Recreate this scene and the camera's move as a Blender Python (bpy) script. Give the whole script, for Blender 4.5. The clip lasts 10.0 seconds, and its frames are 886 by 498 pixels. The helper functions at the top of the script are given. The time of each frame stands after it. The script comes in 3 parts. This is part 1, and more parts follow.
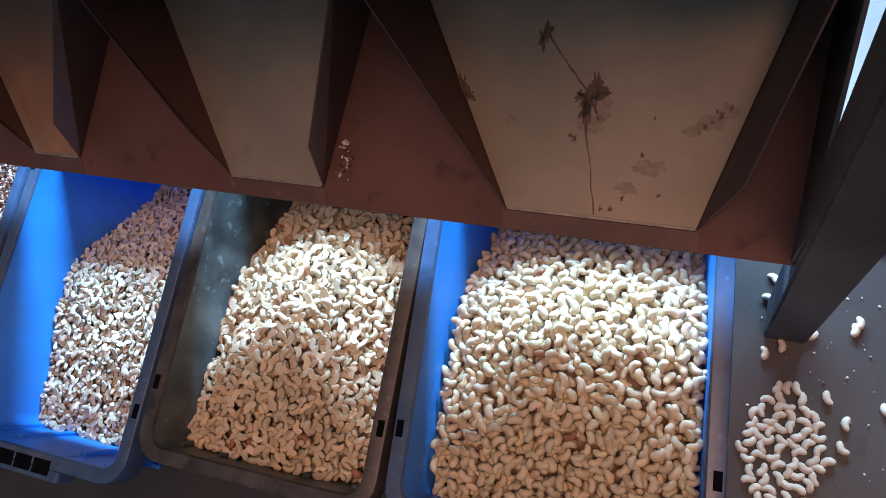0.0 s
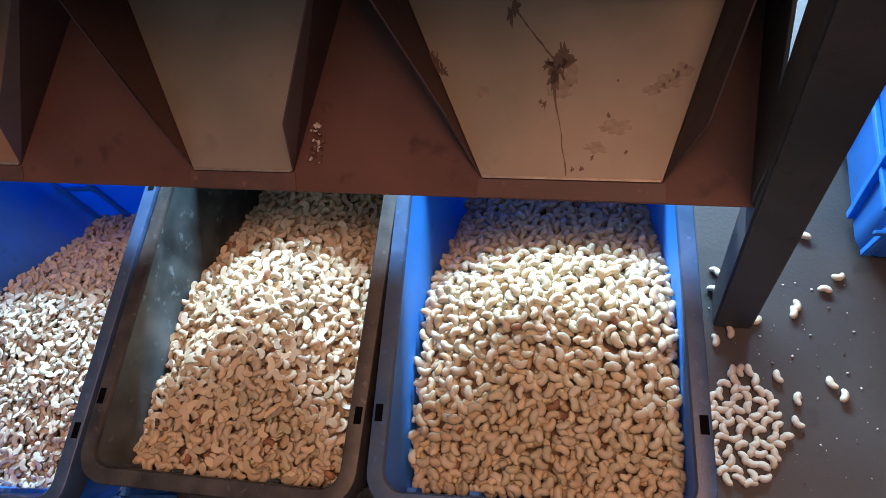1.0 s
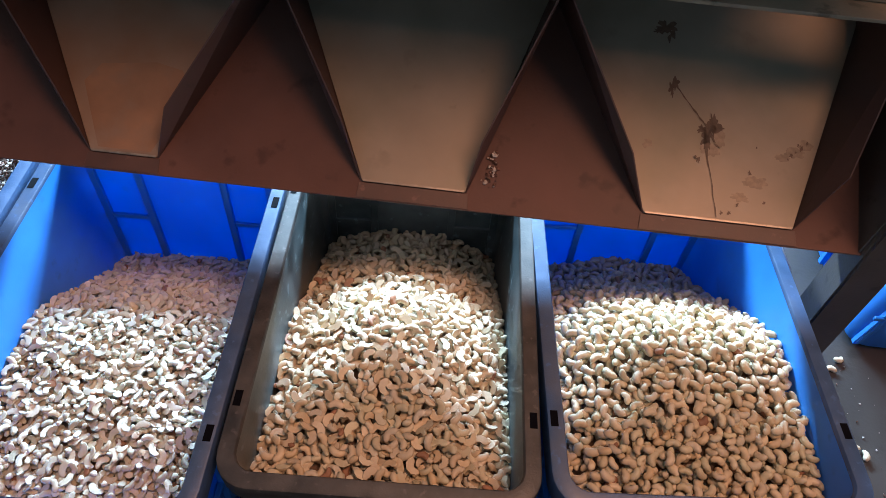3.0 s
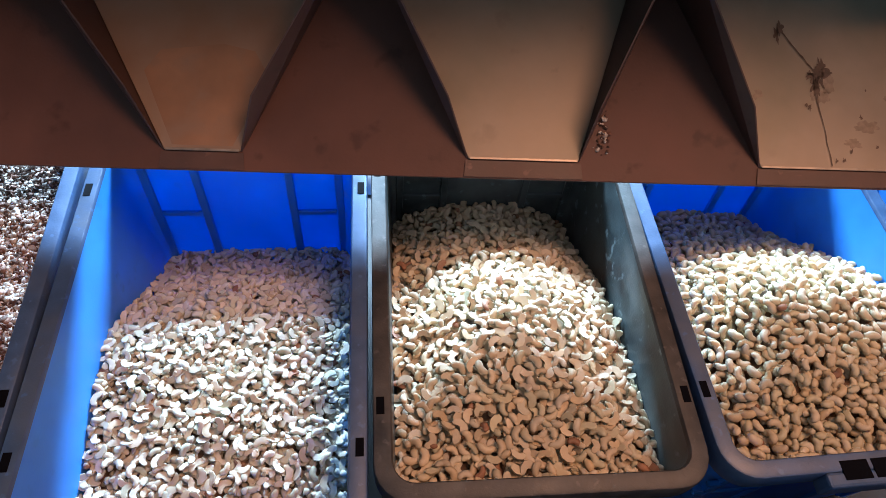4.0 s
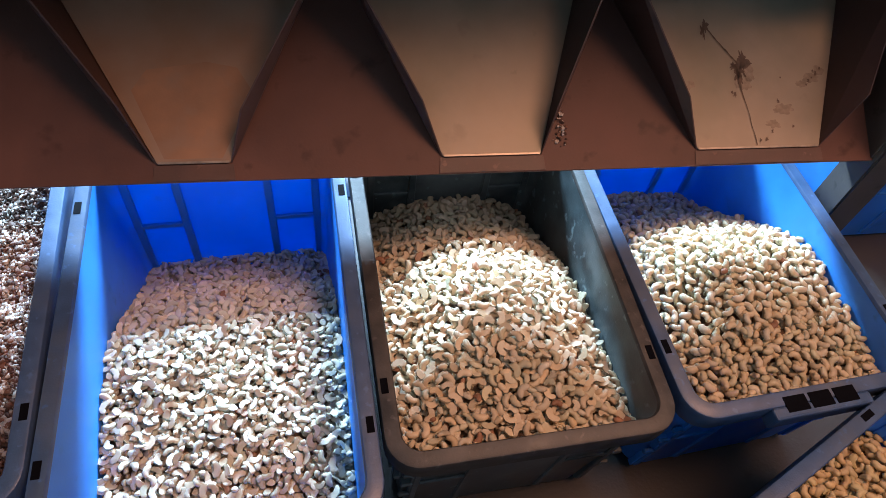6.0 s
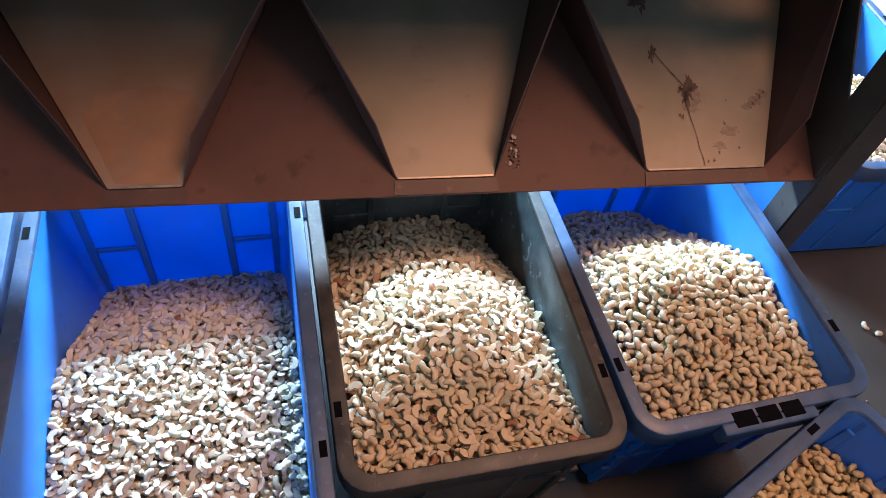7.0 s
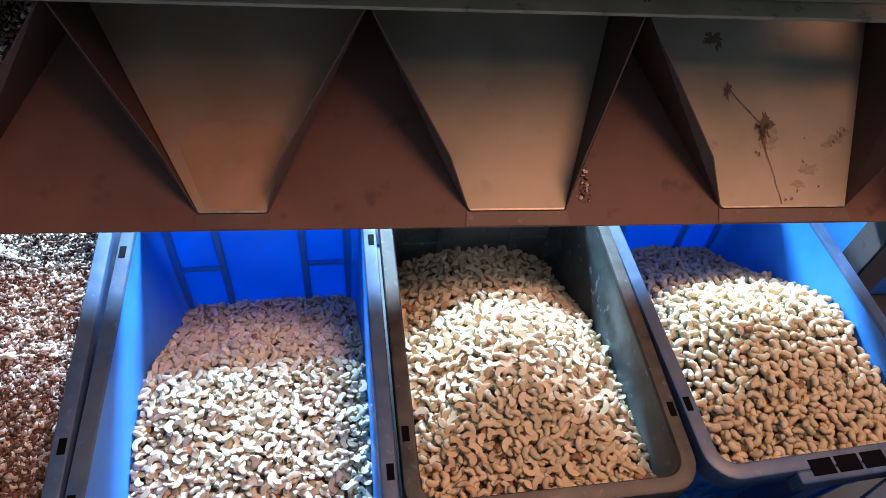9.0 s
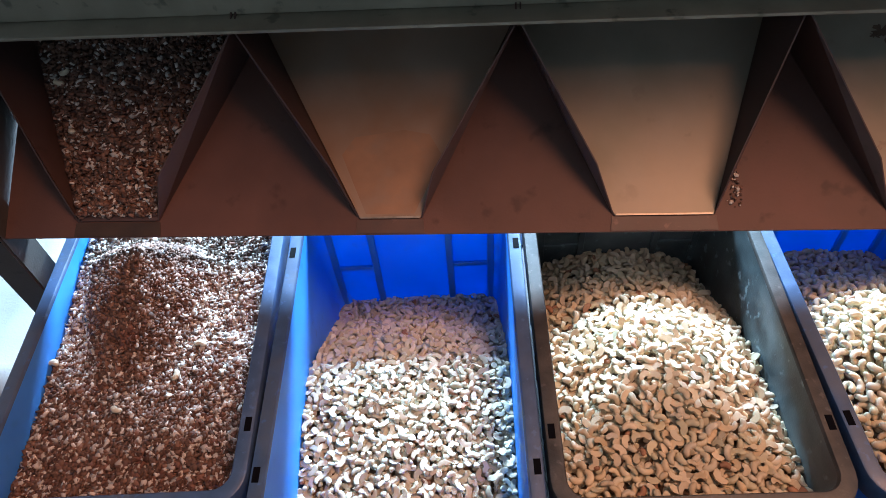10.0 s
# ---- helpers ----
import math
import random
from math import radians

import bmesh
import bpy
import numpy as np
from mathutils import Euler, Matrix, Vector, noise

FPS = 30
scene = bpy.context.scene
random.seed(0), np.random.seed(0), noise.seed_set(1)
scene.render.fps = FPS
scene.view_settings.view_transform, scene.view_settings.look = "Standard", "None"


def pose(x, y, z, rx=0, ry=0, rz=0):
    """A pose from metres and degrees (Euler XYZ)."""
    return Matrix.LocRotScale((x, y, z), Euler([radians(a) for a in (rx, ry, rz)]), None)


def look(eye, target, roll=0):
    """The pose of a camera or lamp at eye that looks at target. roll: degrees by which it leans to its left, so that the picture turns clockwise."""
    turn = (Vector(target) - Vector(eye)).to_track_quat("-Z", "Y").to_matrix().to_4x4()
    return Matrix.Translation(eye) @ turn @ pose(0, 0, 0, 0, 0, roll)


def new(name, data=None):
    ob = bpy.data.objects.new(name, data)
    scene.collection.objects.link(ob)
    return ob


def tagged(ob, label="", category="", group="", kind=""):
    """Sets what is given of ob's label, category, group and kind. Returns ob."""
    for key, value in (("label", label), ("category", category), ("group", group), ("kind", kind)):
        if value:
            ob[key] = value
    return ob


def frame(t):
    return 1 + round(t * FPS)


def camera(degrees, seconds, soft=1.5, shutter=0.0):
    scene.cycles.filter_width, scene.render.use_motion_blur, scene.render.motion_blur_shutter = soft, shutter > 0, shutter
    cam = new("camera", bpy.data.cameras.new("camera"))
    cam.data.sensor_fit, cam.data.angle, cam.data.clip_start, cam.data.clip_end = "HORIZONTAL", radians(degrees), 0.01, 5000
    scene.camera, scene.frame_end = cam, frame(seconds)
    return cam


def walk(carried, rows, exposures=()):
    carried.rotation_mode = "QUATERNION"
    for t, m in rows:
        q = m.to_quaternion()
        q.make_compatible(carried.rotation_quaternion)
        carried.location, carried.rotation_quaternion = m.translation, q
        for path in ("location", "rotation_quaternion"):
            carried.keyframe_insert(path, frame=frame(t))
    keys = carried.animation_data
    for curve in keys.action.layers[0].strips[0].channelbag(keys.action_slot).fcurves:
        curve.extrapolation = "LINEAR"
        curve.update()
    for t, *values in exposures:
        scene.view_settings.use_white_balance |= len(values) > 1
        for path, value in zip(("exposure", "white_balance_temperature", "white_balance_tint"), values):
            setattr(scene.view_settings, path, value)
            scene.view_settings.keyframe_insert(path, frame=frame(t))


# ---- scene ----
cam = camera(67.8, 10.0, soft=0.7)
PATH = [
    (0, (0.46, -0.21, 1.088), (-0.264, 0.2, -0.731), -49.8),
    (0.5, (0.463, -0.219, 1.077), (-0.199, 0.288, -0.741), -43.2),
    (1, (0.404, -0.365, 1.066), (-0.093, 0.378, -0.723), -27.7),
    (1.5, (0.33, -0.482, 1.056), (0.011, 0.585, -0.605), -5.2),
    (2, (0.187, -0.536, 1.026), (-0.171, 0.606, -0.576), -3.5),
    (2.2, (0.148, -0.532, 1.024), (-0.116, 0.61, -0.597), -0.1),
    (3.3, (-0.063, -0.63, 1.061), (-0.053, 0.631, -0.491), 4.4),
    (3.5, (-0.115, -0.61, 1.034), (-0.068, 0.598, -0.56), 4.2),
    (4, (-0.213, -0.558, 1.022), (-0.071, 0.571, -0.623), 7.1),
    (4.5, (-0.344, -0.603, 1.061), (-0.141, 0.553, -0.557), 6.1),
    (5, (-0.348, -0.617, 1.08), (-0.116, 0.545, -0.531), 9.0),
    (5.2, (-0.323, -0.614, 1.073), (-0.066, 0.508, -0.563), 9.5),
    (6.5, (-0.273, -0.603, 1.08), (0.1, 0.501, -0.545), 12.3),
    (7, (-0.257, -0.606, 1.087), (0.157, 0.531, -0.506), 12.9),
    (7.5, (-0.256, -0.608, 1.087), (0.174, 0.545, -0.489), 13.3),
    (8, (-0.26, -0.601, 1.098), (0.156, 0.591, -0.453), 12.9),
    (8.5, (-0.275, -0.612, 1.097), (0.043, 0.605, -0.459), 9.9),
    (9, (-0.275, -0.612, 1.103), (-0.035, 0.613, -0.46), 7.7),
    (9.5, (-0.304, -0.623, 1.14), (-0.441, 0.602, -0.436), -6.0),
    (10, (-0.305, -0.627, 1.143), (-0.445, 0.596, -0.434), -5.7),
]
walk(cam, [(t, look(eye, target, roll)) for t, eye, target, roll in PATH], [(0, -0.50, 4900, 8), (1.0, -0.45, 5250, 8), (2.2, -0.34, 5250, 8), (3.3, -0.16, 5250, 8), (5.2, -0.10, 5250, 8), (7.5, 0.02, 5250, 8), (10, 0.10, 5250, 8)])

# ---- world and lights ----
world = bpy.data.worlds.new("world")
scene.world = world
world.use_nodes = True
wn = world.node_tree
sky = wn.nodes.new("ShaderNodeTexSky")
sky.sky_type, sky.sun_disc = "NISHITA", False
sky.sun_elevation, sky.sun_rotation = radians(32), radians(0)
wn.links.new(sky.outputs[0], wn.nodes["Background"].inputs[0])
wn.nodes["Background"].inputs[1].default_value = 0.10


def area(name, eye, target, sx, sy, power, color):
    la = bpy.data.lights.new(name, "AREA")
    la.shape, la.size, la.size_y, la.energy, la.color = "RECTANGLE", sx, sy, power, color
    ob = new(name, la)
    ob.matrix_world = look(eye, target)
    return ob


BACK = 2.6
area("window_daylight", (-0.2, BACK - 0.03, 1.36), (-0.2, 0.0, 0.30), 3.6, 0.50, 860, (0.70, 0.90, 1.0))
area("room_lamp", (0.80, -0.44, 2.80), (0.0, -0.20, 0.3), 0.9, 1.2, 63, (1.0, 0.44, 0.205))


# ---- materials ----
def material(name, color, rough=0.5, metal=0.0, var=0.25, scale=30.0, fine=300.0, bump=0.15, second=None, spots=0.0, translucent=0.0, island=0.0, spec=0.5, patch=6.0, patch_var=0.25, tints=()):
    m = bpy.data.materials.new(name)
    m.use_nodes = True
    nt = m.node_tree
    N, L = nt.nodes, nt.links
    b = N["Principled BSDF"]
    tc = N.new("ShaderNodeTexCoord")

    def noise_tex(s, detail=6.0):
        t = N.new("ShaderNodeTexNoise")
        t.inputs["Scale"].default_value, t.inputs["Detail"].default_value = s, detail
        L.new(tc.outputs["Object"], t.inputs["Vector"])
        return t

    def mixed(fac, a, bb, mode="MIX"):
        x = N.new("ShaderNodeMix")
        x.data_type, x.blend_type = "RGBA", mode
        for sock, v in ((x.inputs[0], fac), (x.inputs[6], a), (x.inputs[7], bb)):
            if isinstance(v, bpy.types.NodeSocket):
                L.new(v, sock)
            elif isinstance(v, tuple):
                sock.default_value = (*v, 1)
            else:
                sock.default_value = v
        return x.outputs[2]

    def ramp(src, lo, hi):
        r = N.new("ShaderNodeMapRange")
        r.inputs[1].default_value, r.inputs[2].default_value = lo, hi
        L.new(src, r.inputs[0])
        return r.outputs[0]

    big, mid, small = noise_tex(patch, 4), noise_tex(scale), noise_tex(fine, 3)
    dark = tuple(c * (1 - var) for c in color)
    light = tuple(min(1, c * (1 + var)) for c in color)
    col = mixed(ramp(mid.outputs[0], 0.3, 0.7), dark, light)
    other = second or tuple(c * (1 - patch_var) for c in color)
    col = mixed(ramp(big.outputs[0], 0.48, 0.72), col, other)
    if spots:
        col = mixed(ramp(noise_tex(scale * 2.3, 8).outputs[0], 0.62, 0.70), col, tuple(c * (1 - spots) for c in color))
    if island:
        g = N.new("ShaderNodeNewGeometry")
        hs = N.new("ShaderNodeHueSaturation")
        L.new(col, hs.inputs["Color"])
        mr = N.new("ShaderNodeMapRange")
        mr.inputs[3].default_value, mr.inputs[4].default_value = 1 - island, 1 + island * 0.6
        L.new(g.outputs["Random Per Island"], mr.inputs[0])
        L.new(mr.outputs[0], hs.inputs["Value"])
        col = hs.outputs[0]
        if tints:
            second_random = N.new("ShaderNodeMath")
            second_random.operation = "MULTIPLY"
            second_random.inputs[1].default_value = 7.31
            L.new(g.outputs["Random Per Island"], second_random.inputs[0])
            frac = N.new("ShaderNodeMath")
            frac.operation = "FRACT"
            L.new(second_random.outputs[0], frac.inputs[0])
            cr = N.new("ShaderNodeValToRGB")
            for k, tint in enumerate(tints):
                e = cr.color_ramp.elements[k] if k < 2 else cr.color_ramp.elements.new(1.0)
                e.position, e.color = k / (len(tints) - 1), (*tint, 1)
            L.new(frac.outputs[0], cr.inputs[0])
            col = mixed(1.0, col, cr.outputs[0], "MULTIPLY")
    L.new(col, b.inputs["Base Color"])
    b.inputs["Metallic"].default_value = metal
    b.inputs["Specular IOR Level"].default_value = spec
    rr = N.new("ShaderNodeMapRange")
    rr.inputs[3].default_value, rr.inputs[4].default_value = max(0.05, rough - 0.12), min(1, rough + 0.12)
    L.new(mid.outputs[0], rr.inputs[0])
    L.new(rr.outputs[0], b.inputs["Roughness"])
    bp = N.new("ShaderNodeBump")
    bp.inputs["Strength"].default_value, bp.inputs["Distance"].default_value = bump, 0.002
    L.new(small.outputs[0], bp.inputs["Height"])
    L.new(bp.outputs[0], b.inputs["Normal"])
    if translucent:
        tr = N.new("ShaderNodeBsdfTranslucent")
        L.new(col, tr.inputs[0])
        mx = N.new("ShaderNodeMixShader")
        mx.inputs[0].default_value = translucent
        L.new(b.outputs[0], mx.inputs[1])
        L.new(tr.outputs[0], mx.inputs[2])
        L.new(mx.outputs[0], N["Material Output"].inputs[0])
    return m


BLUE = material("blue_plastic", (0.085, 0.30, 0.86), 0.45, var=0.10, scale=14, fine=420, bump=0.08, second=(0.07, 0.25, 0.78), spots=0.12, translucent=0.21)
# Same plastic as the crate, darkened for the shade that marks its ribs.
BLUE_RIB = material("shaded_blue_rib", (0.035, 0.17, 0.55), 0.42, var=0.10, scale=14, fine=420, bump=0.08)
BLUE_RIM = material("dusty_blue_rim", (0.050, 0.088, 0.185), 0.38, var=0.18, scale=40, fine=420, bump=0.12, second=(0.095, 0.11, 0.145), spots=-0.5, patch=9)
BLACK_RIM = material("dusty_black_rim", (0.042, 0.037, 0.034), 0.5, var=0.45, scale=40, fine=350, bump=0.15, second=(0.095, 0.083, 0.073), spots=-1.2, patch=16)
BLACK = material("black_plastic", (0.048, 0.060, 0.064), 0.40, var=0.5, scale=26, fine=350, bump=0.12, second=(0.14, 0.155, 0.155), spots=-2.2, patch=9)
SLOT = material("slot_shade_black", (0.002, 0.002, 0.004), 0.9, var=0.1, spec=0.1)
CREAMS = ((1.0, 0.93, 0.78), (1.0, 1.0, 1.0), (0.93, 0.98, 0.86), (1.0, 0.97, 0.90), (0.90, 0.80, 0.62))
NUT = material("cashew", (0.58, 0.50, 0.36), 0.48, var=0.08, scale=90, fine=900, bump=0.1, second=(0.54, 0.44, 0.30), island=0.18, tints=CREAMS)
NUT_BROWN = material("toasted_kernel", (0.30, 0.15, 0.08), 0.6, var=0.2, scale=90, fine=900, bump=0.1, island=0.3)
NUT_YELLOW = material("cashew_yellow", (0.58, 0.45, 0.24), 0.5, var=0.08, scale=90, fine=900, bump=0.1, second=(0.54, 0.39, 0.20), island=0.16, tints=CREAMS)
SPLIT = material("cashew_split", (0.59, 0.50, 0.37), 0.52, var=0.08, scale=90, fine=900, bump=0.12, second=(0.54, 0.43, 0.29), island=0.2, tints=CREAMS)
PIECE = material("cashew_piece", (0.62, 0.575, 0.49), 0.55, var=0.1, scale=90, fine=900, bump=0.12, second=(0.56, 0.49, 0.38), island=0.26, tints=CREAMS)
# Bed of the heaps: brown puts the shade of the gaps into its colour.
BED_SHADE = material("gap_shade_brown", (0.24, 0.15, 0.095), 0.8, var=0.4, scale=160, fine=900, bump=0.4, second=(0.34, 0.25, 0.17), patch=60)
CHIP = material("husk_chip", (0.165, 0.085, 0.056), 0.7, var=0.25, scale=60, fine=700, bump=0.2, second=(0.13, 0.050, 0.031), island=0.6, patch=40)
CHIP_PALE = material("pale_chip", (0.58, 0.50, 0.44), 0.7, var=0.15, scale=80, fine=700, bump=0.2, island=0.35)
PAINT = material("red_oxide_paint", (0.118, 0.057, 0.043), 0.55, spec=0.25, var=0.18, scale=9, fine=260, bump=0.12, second=(0.088, 0.045, 0.036), spots=0.35)
# Olive second colour: blotchy steel, and a greenish reflection painted in.
STEEL = material("worn_sheet_steel", (0.32, 0.262, 0.196), 0.55, metal=0.35, spec=0.35, var=0.14, scale=9, fine=500, bump=0.05, second=(0.245, 0.215, 0.153), spots=0.16, patch=7)
RUSTY = material("rust_stained_steel", (0.31, 0.216, 0.152), 0.55, metal=0.3, spec=0.35, var=0.1, scale=6, fine=500, bump=0.06, second=(0.28, 0.162, 0.095), spots=0.15, patch=7)
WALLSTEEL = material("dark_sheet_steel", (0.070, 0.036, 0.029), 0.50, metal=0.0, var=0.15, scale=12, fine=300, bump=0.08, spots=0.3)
FRAME = material("painted_iron", (0.066, 0.054, 0.046), 0.5, metal=0.1, var=0.2, scale=16, fine=240, bump=0.15, second=(0.036, 0.031, 0.029), spots=0.4)
BEAM = material("olive_iron", (0.31, 0.268, 0.195), 0.5, metal=0.2, var=0.2, scale=16, fine=240, bump=0.15, spots=0.5)
PATCH = material("dull_brown_patch", (0.10, 0.050, 0.036), 0.55, var=0.2, scale=30, fine=300, bump=0.1, spots=-0.6)
STAIN = material("oil_stain", (0.105, 0.060, 0.036), 0.5, var=0.3, scale=120, fine=500, bump=0.1)
SMUDGE = material("faint_smudge", (0.25, 0.192, 0.138), 0.5, metal=0.3, var=0.25, scale=120, fine=500, bump=0.1)
RUST = material("orange_rust", (0.305, 0.166, 0.091), 0.6, metal=0.2, var=0.16, scale=22, fine=400, bump=0.08, second=(0.285, 0.178, 0.115), patch=30)
BRIGHT = material("bare_worn_edge", (0.34, 0.28, 0.22), 0.4, metal=0.5, var=0.3, scale=60, fine=400, bump=0.1)
RECESS = material("recess_shade", (0.045, 0.025, 0.016), 0.7, var=0.3)
FLOOR = material("concrete_floor", (0.038, 0.034, 0.031), 0.55, var=0.22, scale=7, fine=160, bump=0.2, second=(0.026, 0.023, 0.022), spots=0.3, patch=2.5)
# For the unseen walls and ceiling; its tone sets how much light they bounce.
PLASTER = material("plaster", (0.17, 0.16, 0.15), 0.8, var=0.1, scale=5, fine=120, bump=0.2, patch=1.5)


# ---- helpers for meshes ----
def mesh_from(name, verts, faces, mat, smooth=False):
    me = bpy.data.meshes.new(name)
    me.from_pydata([tuple(v) for v in verts], [], [tuple(f) for f in faces])
    me.materials.append(mat)
    if smooth:
        me.shade_smooth()
    me.update()
    return me


def part(name, bm, mat, parent=None, label=""):
    if isinstance(bm, bpy.types.Mesh):
        me = bm
    else:
        me = bpy.data.meshes.new(name)
        bmesh.ops.recalc_face_normals(bm, faces=bm.faces)
        bm.to_mesh(me)
        bm.free()
        me.materials.append(mat)
    ob = new(name, me)
    if parent:
        ob.parent = parent
    if label:
        ob["label"] = label
    return ob


def thing(name, x, y, z, rz, label, category, group="", kind=""):
    ob = new(name)
    ob.empty_display_size = 0.05
    ob.matrix_world = pose(x, y, z, 0, 0, rz)
    return tagged(ob, label, category, group, kind)


def box(x0, x1, y0, y1, z0, z1, bevel=0.002, bm=None):
    b = bmesh.new()
    bmesh.ops.create_cube(b, size=1, matrix=Matrix.Translation(((x0 + x1) / 2, (y0 + y1) / 2, (z0 + z1) / 2)) @ Matrix.Diagonal((x1 - x0, y1 - y0, z1 - z0, 1)))
    if bevel:
        bmesh.ops.bevel(b, geom=b.edges[:], offset=bevel, segments=2, affect="EDGES", profile=0.5)
    if bm is None:
        return b
    t = bpy.data.meshes.new("t")
    b.to_mesh(t)
    b.free()
    bm.from_mesh(t)
    bpy.data.meshes.remove(t)
    return bm


def slab(corners, thick, bevel=0.0008):
    """A sheet with the given outline, as thick as thick, behind its face."""
    b = bmesh.new()
    f = b.faces.new([b.verts.new(c) for c in corners])
    f.normal_update()
    n = f.normal.copy()
    r = bmesh.ops.extrude_face_region(b, geom=[f])
    bmesh.ops.translate(b, vec=-n * thick, verts=[v for v in r["geom"] if isinstance(v, bmesh.types.BMVert)])
    if bevel:
        bmesh.ops.bevel(b, geom=b.edges[:], offset=bevel, segments=1, affect="EDGES")
    return b


def sheet(c, thick):
    """A slightly warped four-cornered sheet, thickened along x."""
    b = bmesh.new()
    lo = [b.verts.new(p) for p in c]
    hi = [b.verts.new((p[0] + thick, p[1], p[2])) for p in c]
    for q in (lo, hi):
        b.faces.new(q[:3])
        b.faces.new((q[0], q[2], q[3]))
    for i in range(4):
        j = (i + 1) % 4
        b.faces.new((lo[i], lo[j], hi[j], hi[i]))
    return b


def rrect(w, l, r, z, n=6):
    out = []
    for cx, cy, a0 in ((w / 2 - r, l / 2 - r, 0), (-w / 2 + r, l / 2 - r, 90), (-w / 2 + r, -l / 2 + r, 180), (w / 2 - r, -l / 2 + r, 270)):
        for i in range(n + 1):
            a = radians(a0 + 90 * i / n)
            out.append((cx + r * math.cos(a), cy + r * math.sin(a), z))
    return out


def loft(loops, close_first=True, close_last=True):
    b = bmesh.new()
    rings = [[b.verts.new(p) for p in lp] for lp in loops]
    for a, c in zip(rings, rings[1:]):
        for i in range(len(a)):
            j = (i + 1) % len(a)
            b.faces.new((a[i], a[j], c[j], c[i]))
    if close_first:
        b.faces.new(rings[0])
    if close_last:
        b.faces.new(rings[-1])
    return b


# ---- crates ----
RIM = 0.317
TAPER = 0.016


def crate(x, y, rz, w, l, mat, label, slot_at=0.179, handle=(0.0, 0.105)):
    ob = thing("crate", x, y, 0, rz, label, "crate", "nut crates")
    H, rw = RIM, 0.021
    wi, li = w - 2 * rw, l - 2 * rw
    T = TAPER
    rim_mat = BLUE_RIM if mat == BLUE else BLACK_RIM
    body = loft([
        rrect(wi - 2 * T - 0.010, li - 2 * T - 0.010, 0.030, 0.0),
        rrect(wi - 2 * T + 0.006, li - 2 * T + 0.006, 0.034, 0.010),
        rrect(wi + 0.007, li + 0.007, 0.030, H - 0.006),
        rrect(wi, li, 0.024, H - 0.006),
        rrect(wi - 2 * T, li - 2 * T, 0.024, 0.016),
        rrect(wi - 2 * T - 0.016, li - 2 * T - 0.016, 0.018, 0.008),
    ])
    rim = loft([
        rrect(wi + 0.0075, li + 0.0075, 0.030, H - 0.037),
        rrect(w - 0.004, l - 0.004, 0.040, H - 0.038),
        rrect(w, l, 0.042, H - 0.034),
        rrect(w, l, 0.042, H - 0.004),
        rrect(w - 0.002, l - 0.002, 0.041, H - 0.001),
        rrect(w - 0.006, l - 0.006, 0.039, H),
        rrect(wi + 0.004, li + 0.004, 0.026, H),
        rrect(wi + 0.001, li + 0.001, 0.0245, H - 0.0015),
        rrect(wi - 0.0005, li - 0.0005, 0.024, H - 0.0055),
        rrect(wi + 0.0075, li + 0.0075, 0.030, H - 0.0055),
        rrect(wi + 0.0075, li + 0.0075, 0.030, H - 0.037),
    ], False, False)
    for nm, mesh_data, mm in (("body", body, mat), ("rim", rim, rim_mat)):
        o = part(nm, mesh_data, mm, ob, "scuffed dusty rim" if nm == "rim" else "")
        if nm == "body":
            shell = o
        o.data.shade_smooth()
        o.data.set_sharp_from_angle(angle=radians(40))
    # slots in the long rims: raised near-black blocks for the shade inside
    me = None
    for sx in (-1, 1):
        for sy in (-1, 1):
            s = part("rim_slot", me or box(-0.0045, 0.0045, -0.010, 0.010, -0.003, 0.0006, 0), SLOT, o, "near-black block painted as the shade in a rim slot")
            me = s.data
            s.location = (sx * (w / 2 - 0.0085), sy * slot_at, H)
    # hand grip: a lip on both end rims, near-black blocks as its three hollows' shade
    for sy in (-1, 1) if handle else ():
        plate = part("grip_lip", box(-0.074, 0.074, -0.010, 0.007, -0.032, 0.0, 0.0035), rim_mat, o)
        plate.location = (handle[0], sy * (l / 2 + 0.006), H - 0.0005)
        cell = None
        for k in (-1, 0, 1):
            c = part("grip_cell", cell or box(-0.0165, 0.0165, -0.0105, 0.0105, -0.024, 0.0008, 0.0008), SLOT, o, "near-black block painted as the shade in a grip hollow")
            cell = c.data
            c.location = (handle[0] + k * 0.0375, sy * (l / 2 - 0.0015), H)
    # stiffening ribs on the inner end walls; the blue ones carry shade in their colour
    for sy in (-1, 1):
        def at_z(z):
            return sy * (li / 2 - T * (H - z) / H - 0.0005)
        for xx, z0, z1 in ((-wi * 0.205, 0.02, H - 0.012), (wi * 0.205, 0.02, H - 0.012), (-wi * 0.425, 0.02, H - 0.012), (wi * 0.425, 0.02, H - 0.012)):
            b = slab([(xx - 0.0048, at_z(z0), z0), (xx + 0.0048, at_z(z0), z0), (xx + 0.0048, at_z(z1), z1), (xx - 0.0048, at_z(z1), z1)], 0.007 * sy, 0.0016)
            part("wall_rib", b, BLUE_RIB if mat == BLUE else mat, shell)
        for z0, x0, x1 in ((H - 0.155, 0.217, 0.413), (H - 0.155, 0.437, 0.488), (H - 0.105, 0.437, 0.488), (H - 0.215, 0.437, 0.488)):
            for sx in (-1, 1):
                a, c = sorted((sx * x0 * wi, sx * x1 * wi))
                b = slab([(a, at_z(z0), z0), (c, at_z(z0), z0), (c, at_z(z0 + 0.009), z0 + 0.009), (a, at_z(z0 + 0.009), z0 + 0.009)], 0.007 * sy, 0.0016)
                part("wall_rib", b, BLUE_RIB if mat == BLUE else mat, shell)
